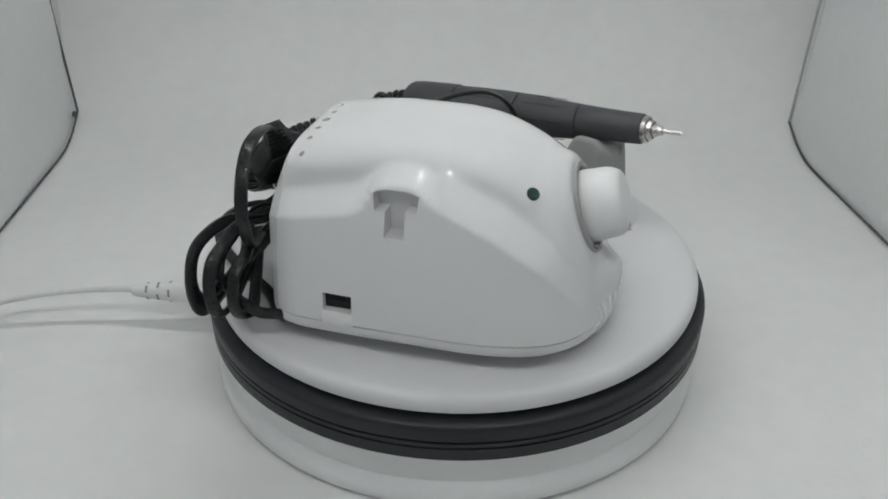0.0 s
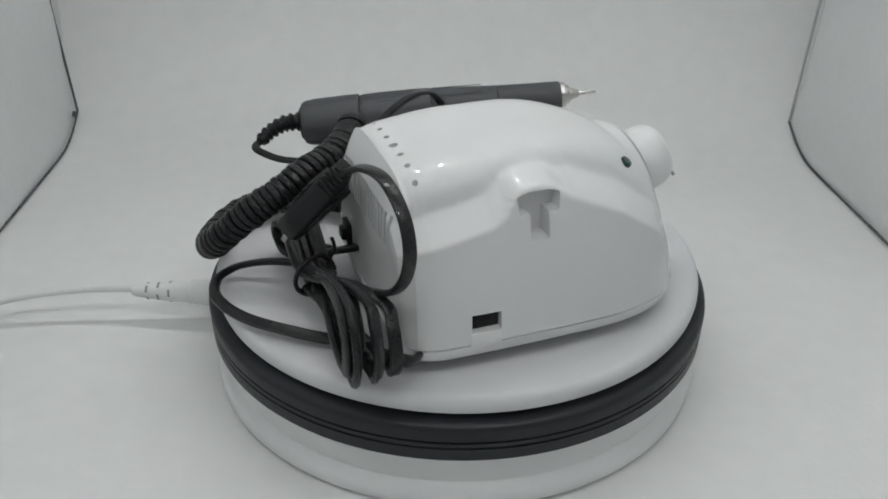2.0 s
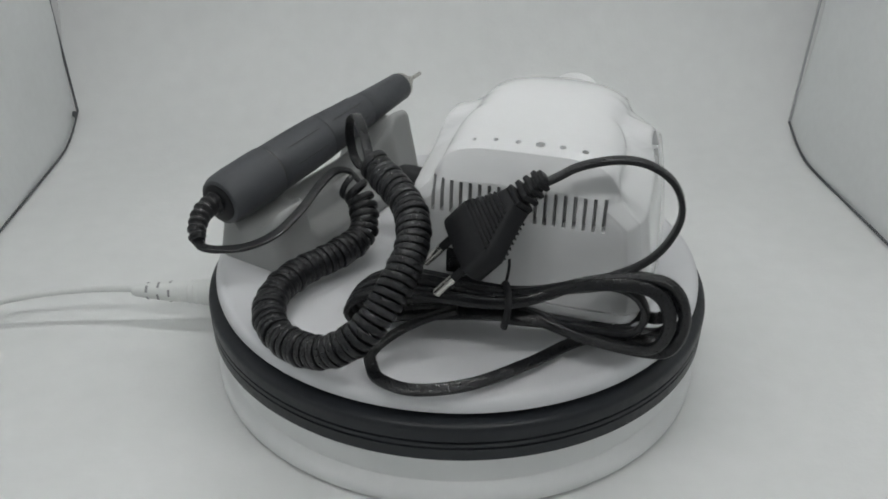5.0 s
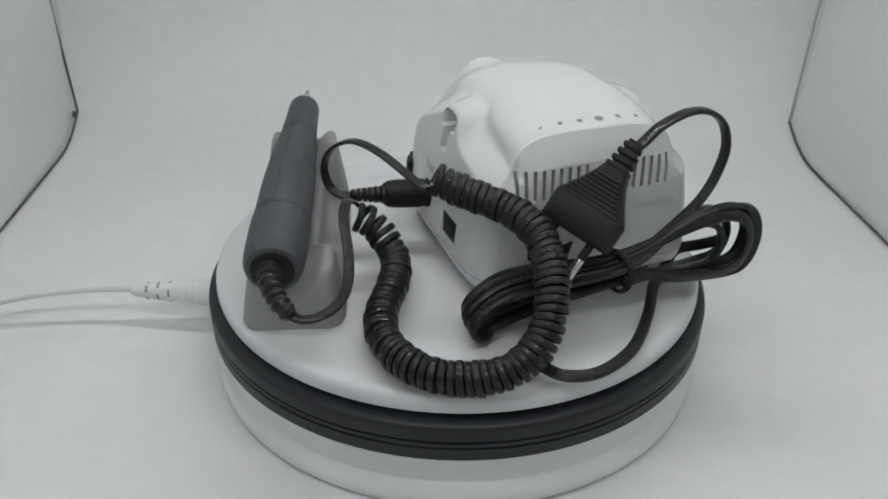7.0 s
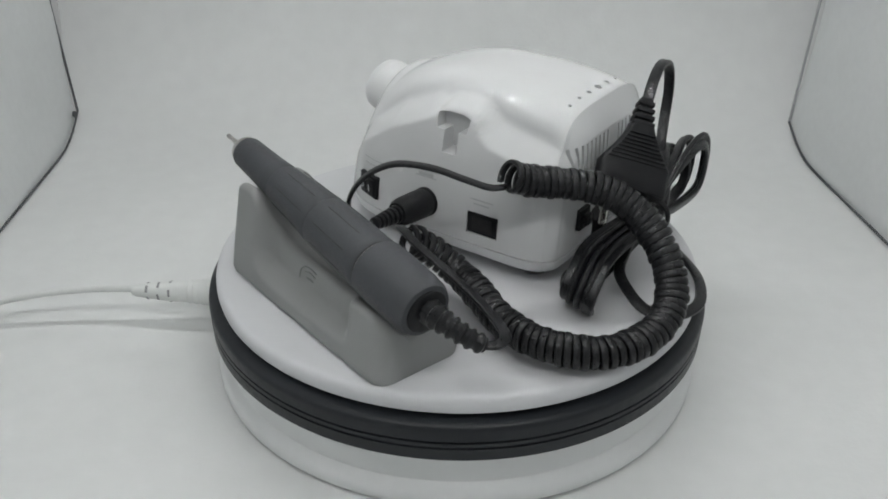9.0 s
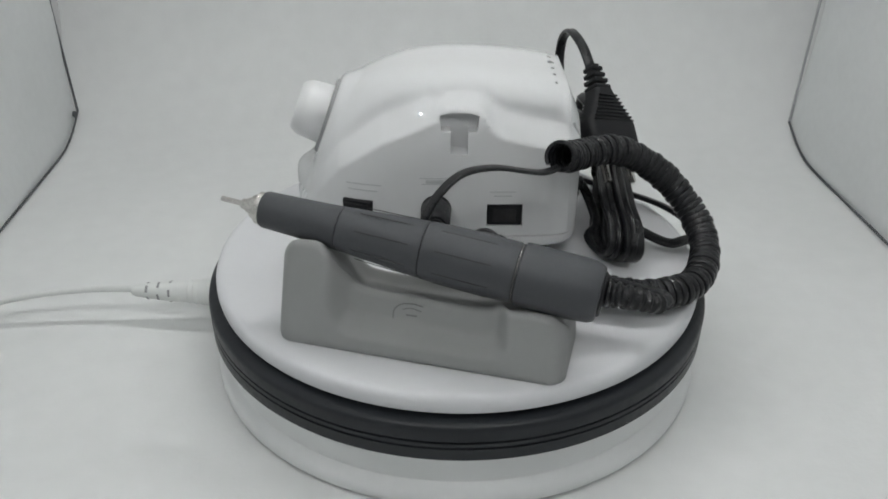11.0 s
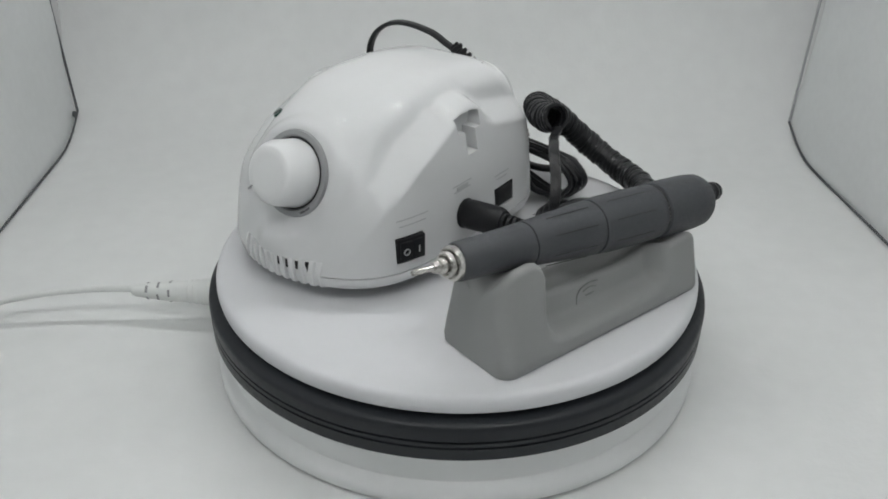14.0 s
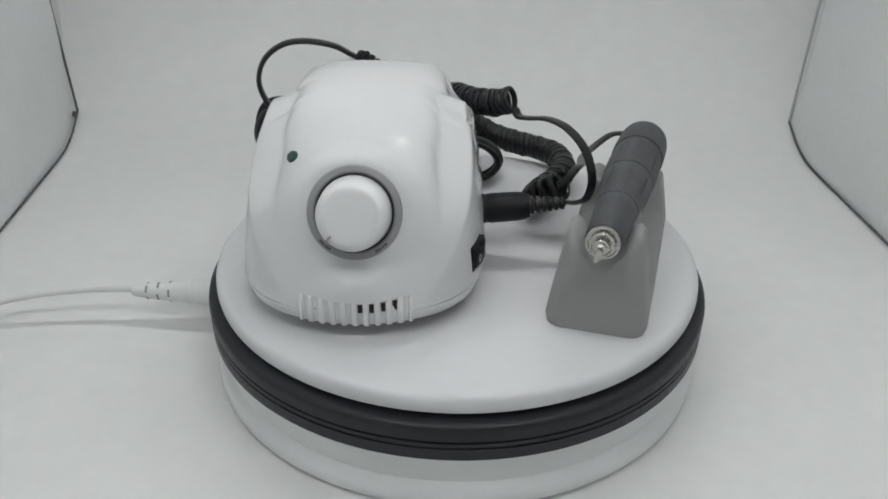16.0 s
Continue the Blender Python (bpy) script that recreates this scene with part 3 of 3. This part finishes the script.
    part("strain_relief", sweep(sl, oval(5.0, 5.0, 14), sizes=sizes), RUBBER, t, "black ribbed sleeve")
    part("flat_cord", sweep(spline(LEAD, 2.0), oval(2.5, 1.5, 12, 0.45)), RUBBER, t, "black twin cord")
    part("coiled_cord", coil_mesh(COIL), RUBBER, t, "black coiled cord")
    part("flat_cord", sweep(spline(RETURN, 2.0), oval(2.5, 1.5, 12, 0.45)), RUBBER, t, "black twin cord")
    cm = axis_pose((12.6, 5.2, 28.6), (22.4, 41.0, 32.4))
    plug = part("plug", turned([(0, -1), (7.4, -1), (7.6, 0), (7.7, 5), (7.1, 6), (7.1, 7), (7.5, 8), (7.3, 22), (6.8, 26), (5.6, 28), (0, 28.4)], 36), MATT_BLACK, t, "black round plug", cm)
    prof = [(0, 27)]
    for k in range(6):
        prof += [(2.5, 28 + k * 3), (4.7 - 0.3 * k, 28.3 + k * 3), (4.6 - 0.3 * k, 30.0 + k * 3), (2.5, 30.3 + k * 3)]
    bm = turned(prof + [(0, 46.5)], 20)
    part("sleeve", bm, RUBBER, plug, "ribbed sleeve")
    return t


def coil_mesh(points, radius=6.4, pitch=3.45):
    P = spline(points, 0.25)
    T, N, B = frames(P)
    s = np.concatenate([[0], np.cumsum(np.linalg.norm(np.diff(P, axis=0), axis=1))])
    loose = pitch * (1 + 0.9 * np.exp(-s / 14) + 0.35 * np.exp(-(s[-1] - s) / 10) + 0.06 * np.sin(s * 0.11))
    ang = np.concatenate([[0], np.cumsum(2 * math.pi * np.diff(s) / loose[1:])])
    n = int(ang[-1] / (2 * math.pi) * 20)
    k = np.linspace(0, s[-1], n)
    pick = lambda A: np.stack([np.interp(k, s, A[:, j]) for j in range(3)], 1)
    C, N, B, T = pick(P), pick(N), pick(B), pick(T)
    a = np.interp(k, s, ang)[:, None]
    jit = (1 + 0.05 * np.sin(a * 0.37) + 0.03 * np.sin(a * 0.113))
    out = N * np.cos(a) + B * np.sin(a)
    H = C + out * radius * jit
    return sweep(H, oval(1.68, 1.45, 12, 0.28), NB=(out, T))


SLEEVE = [(-26.5, 113.3, 39.4), (-39.2, 119.8, 38.2), (-50.0, 120.6, 34.0), (-55.5, 118.6, 31.0)]
LEAD = [(-54.5, 119.2, 31.3), (-59.8, 116.0, 30.6), (-60.8, 108.6, 29.9), (-53.2, 96.5, 27.6), (-40.9, 85.3, 28.3), (-25.5, 76.7, 32.5), (-6.8, 68.9, 38.6), (2.5, 63.0, 41.4), (8.0, 56.5, 39.0), (6.5, 51.5, 34.0)]
COIL = [(4.0, 56.8, 33.5), (0.2, 51.2, 29.4), (-7.3, 47.6, 22.8), (-18.4, 48.0, 15.6), (-32.4, 58.0, 13.0), (-46.8, 72.0, 12.0), (-62.9, 80.9, 11.5), (-80.0, 82.4, 10.8), (-95.6, 76.4, 9.8), (-107.8, 63.6, 10.2), (-115.5, 49.0, 14.8), (-114.7, 34.8, 24.8), (-104.1, 23.2, 39.4), (-88.6, 16.9, 50.5), (-73.7, 18.0, 56.4), (-59.3, 23.3, 58.6), (-46.5, 31.5, 61.2), (-38.0, 39.0, 65.5)]
RETURN = [(-37.5, 40.5, 60.5), (-30.0, 40.6, 58.8), (-19.2, 42.9, 61.8), (-3.6, 47.4, 67.0), (12.5, 52.1, 67.8), (24.7, 57.1, 61.1), (31.7, 59.0, 49.6), (31.2, 57.6, 38.8), (26.9, 53.9, 34.1), (24.4, 49.5, 33.6)]
HANDPIECE = handpiece()


# ---- mains cord ----
def mains_cord():
    t = thing("mains_cord", "bundled black mains cord with a flat two-pin plug", "power cord", pose(0, 0, TOP))
    knot = np.array([-94.0, -23, 26.0])
    tips = [(-104, -80, 29, 12), (-113, -88, 31, 15.5), (-112, -94, 31, 17.5), (-104, -96, 29.5, 16), (-95, -94, 26, 14.5)]
    path = [(-66, -18, 30), (-72, -6, 24), (-72, 14, 13)]
    for k, (fx, fy, fz, r) in enumerate(tips):
        n = np.array([-69 - 3.0 * k, 39.5 + 1.2 * k, 15.5 - 0.6 * k])
        o = np.array([(2 - k) * 2.6, 0, 0.0])
        far = np.array([fx, fy, fz])
        mid = knot + (far - knot) * 0.5
        path += [tuple(n + (4, -18, -6)), tuple(n + (1, -5, -9.0)), tuple(n + (0, 2.5, -1)), tuple(n + (-2, -5, 8.5)), tuple(n + (-5, -22, 13)), tuple(knot + o + (0, 0, 4)),
                 tuple(mid + (0, 0, r * 0.95)), tuple(far + (4, 14, r)), tuple(far + (1, 4, r * 0.75)), tuple(far), tuple(far + (1, 4, -r * 0.75)), tuple(far + (4, 14, -r * 0.95)),
                 tuple(mid + (1, 2, -r * 0.7)), tuple(knot + o + (1, 0, -4))]
    part("cord", sweep(spline(path, 2.2), oval(2.8, 2.1, 12, 0.35)), RUBBER, t, "black flat twin cord in loops")
    part("cord", sweep(spline([(-88.5, -2.5, 19.6), (-88, 12.9, 13), (-95.6, 25.5, 9.8), (-105, 33.4, 7.2), (-113, 32.8, 7.2), (-122, 28.2, 6.4), (-127.2, 13.7, 5.6), (-122.6, -8.8, 5.8), (-107.4, -32.8, 5.6), (-90.5, -53.1, 5.2), (-82.8, -66, 3.6), (-78, -74.2, 4.2), (-76.5, -81.4, 10.6), (-85.7, -88.5, 16.1), (-96, -88.4, 23.5)], 2.2), oval(2.8, 2.1, 12, 0.35), up=(0, 0, 1)), RUBBER, t, "black flat twin cord")
    part("cord", sweep(spline([(-83.8, -31.5, 76), (-84, -41.5, 81.6), (-84.1, -50.7, 86.8), (-84.6, -65.6, 90.1), (-86, -78.2, 88.4), (-86.8, -88.5, 80.5), (-87.4, -92.5, 67.9), (-87.6, -88.4, 54.6), (-88.5, -79.6, 45.2), (-90, -66, 39.2), (-92, -48, 33)], 2.0), oval(2.9, 1.9, 12, 0.4)), RUBBER, t, "black arching cord")
    tie = sweep(spline([tuple(knot + (9.5 * math.cos(a), 0.8 * math.sin(a * 2), 9.5 * math.sin(a))) for a in np.linspace(0, 6.2, 22)], 1.5), oval(1.0, 1.6, 8))
    part("tie", tie, MATT_BLACK, t, "black twist tie")
    part("tie_end", sweep(spline([(-86, -23, 32), (-84, -24, 38), (-85, -24, 43)], 1), oval(0.7, 0.9, 6)), MATT_BLACK, t)
    # plug: origin at the face that carries the pins, z towards the cord
    face, neck = Vector((-85.0, -3.4, 46.8)), Vector((-83.8, -33.2, 77.9))
    z = (neck - face).normalized()
    x = (Vector((-101.6, -12.3, 47.2)) - Vector((-71.8, 0.6, 52.9)))
    x = (x - z * x.dot(z)).normalized()
    y = z.cross(x)
    pm = Matrix((x, y, z)).transposed().to_4x4()
    pm.translation = face * 0.001
    bm = bmesh.new()
    rings = []
    for h, a, b in ((0, 16.6, 5.6), (1.0, 17.4, 6.4), (13, 17.4, 6.6), (15, 16.2, 6.4), (22, 11.5, 6.2), (29, 7.6, 5.8), (33, 6.2, 5.4)):
        ring = []
        for k in range(32):
            w = 2 * math.pi * k / 32
            c, s = math.cos(w), math.sin(w)
            ring.append(bm.verts.new(mm(a * math.copysign(abs(c) ** 0.4, c), b * math.copysign(abs(s) ** 0.5, s), h)))
        rings.append(ring)
    for p, r in zip(rings, rings[1:]):
        for k in range(32):
            bm.faces.new((p[k], p[(k + 1) % 32], r[(k + 1) % 32], r[k]))
    bm.faces.new(rings[0])
    bm.faces.new(rings[-1])
    plug = part("plug", bm, MATT_BLACK, t, "black flat two-pin plug", pm)
    for k in range(8):
        h = 13.5 + 2.0 * k
        a = float(np.interp(h, [13, 15, 22, 29], [14.5, 13.6, 9.2, 5.6]))
        for sgn in (-1, 1):
            part("rib", box(-a, a, sgn * 6.3 - 0.7, sgn * 6.3 + 0.7, h, h + 0.9, 0.25), MATT_BLACK, plug)
    bm = bmesh.new()
    for k in range(4):
        box(-5.6 + 0.5 * k, 5.6 - 0.5 * k, -4.9 + 0.4 * k, 4.9 - 0.4 * k, 33 + 3.7 * k, 35.5 + 3.7 * k, 0.7, bm=bm)
    box(-3.2, 3.2, -2.6, 2.6, 30, 48.5, 0.8, bm=bm)
    part("sleeve", bm, MATT_BLACK, plug, "black ribbed sleeve")
    for sgn in (-1, 1):
        pin = part("pin", turned([(0, 0.5), (1.9, 0.5), (1.9, -9), (0, -9)], 20), MATT_BLACK, plug, "sleeved pin", pose(sgn * 0.0093, 0, 0))
        part("pin_tip", turned([(0, -8), (2.0, -8), (2.0, -18.2), (1.3, -19), (0, -19)], 20), STEEL, pin, "steel pin tip")
    return t


MAINS = mains_cord()


# ---- the turning ----
def motions():
    steps = [k * 0.25 for k in range(65)]
    walk(PLATE, [(s, pose(0, 0, TOP, 0, 0, TURN * s)) for s in steps])
    for ob in (UNIT, CRADLE, HANDPIECE, MAINS):
        start = ob.matrix_basis.copy()
        walk(ob, [(s, pose(0, 0, 0, 0, 0, TURN * s) @ start) for s in steps])


motions()
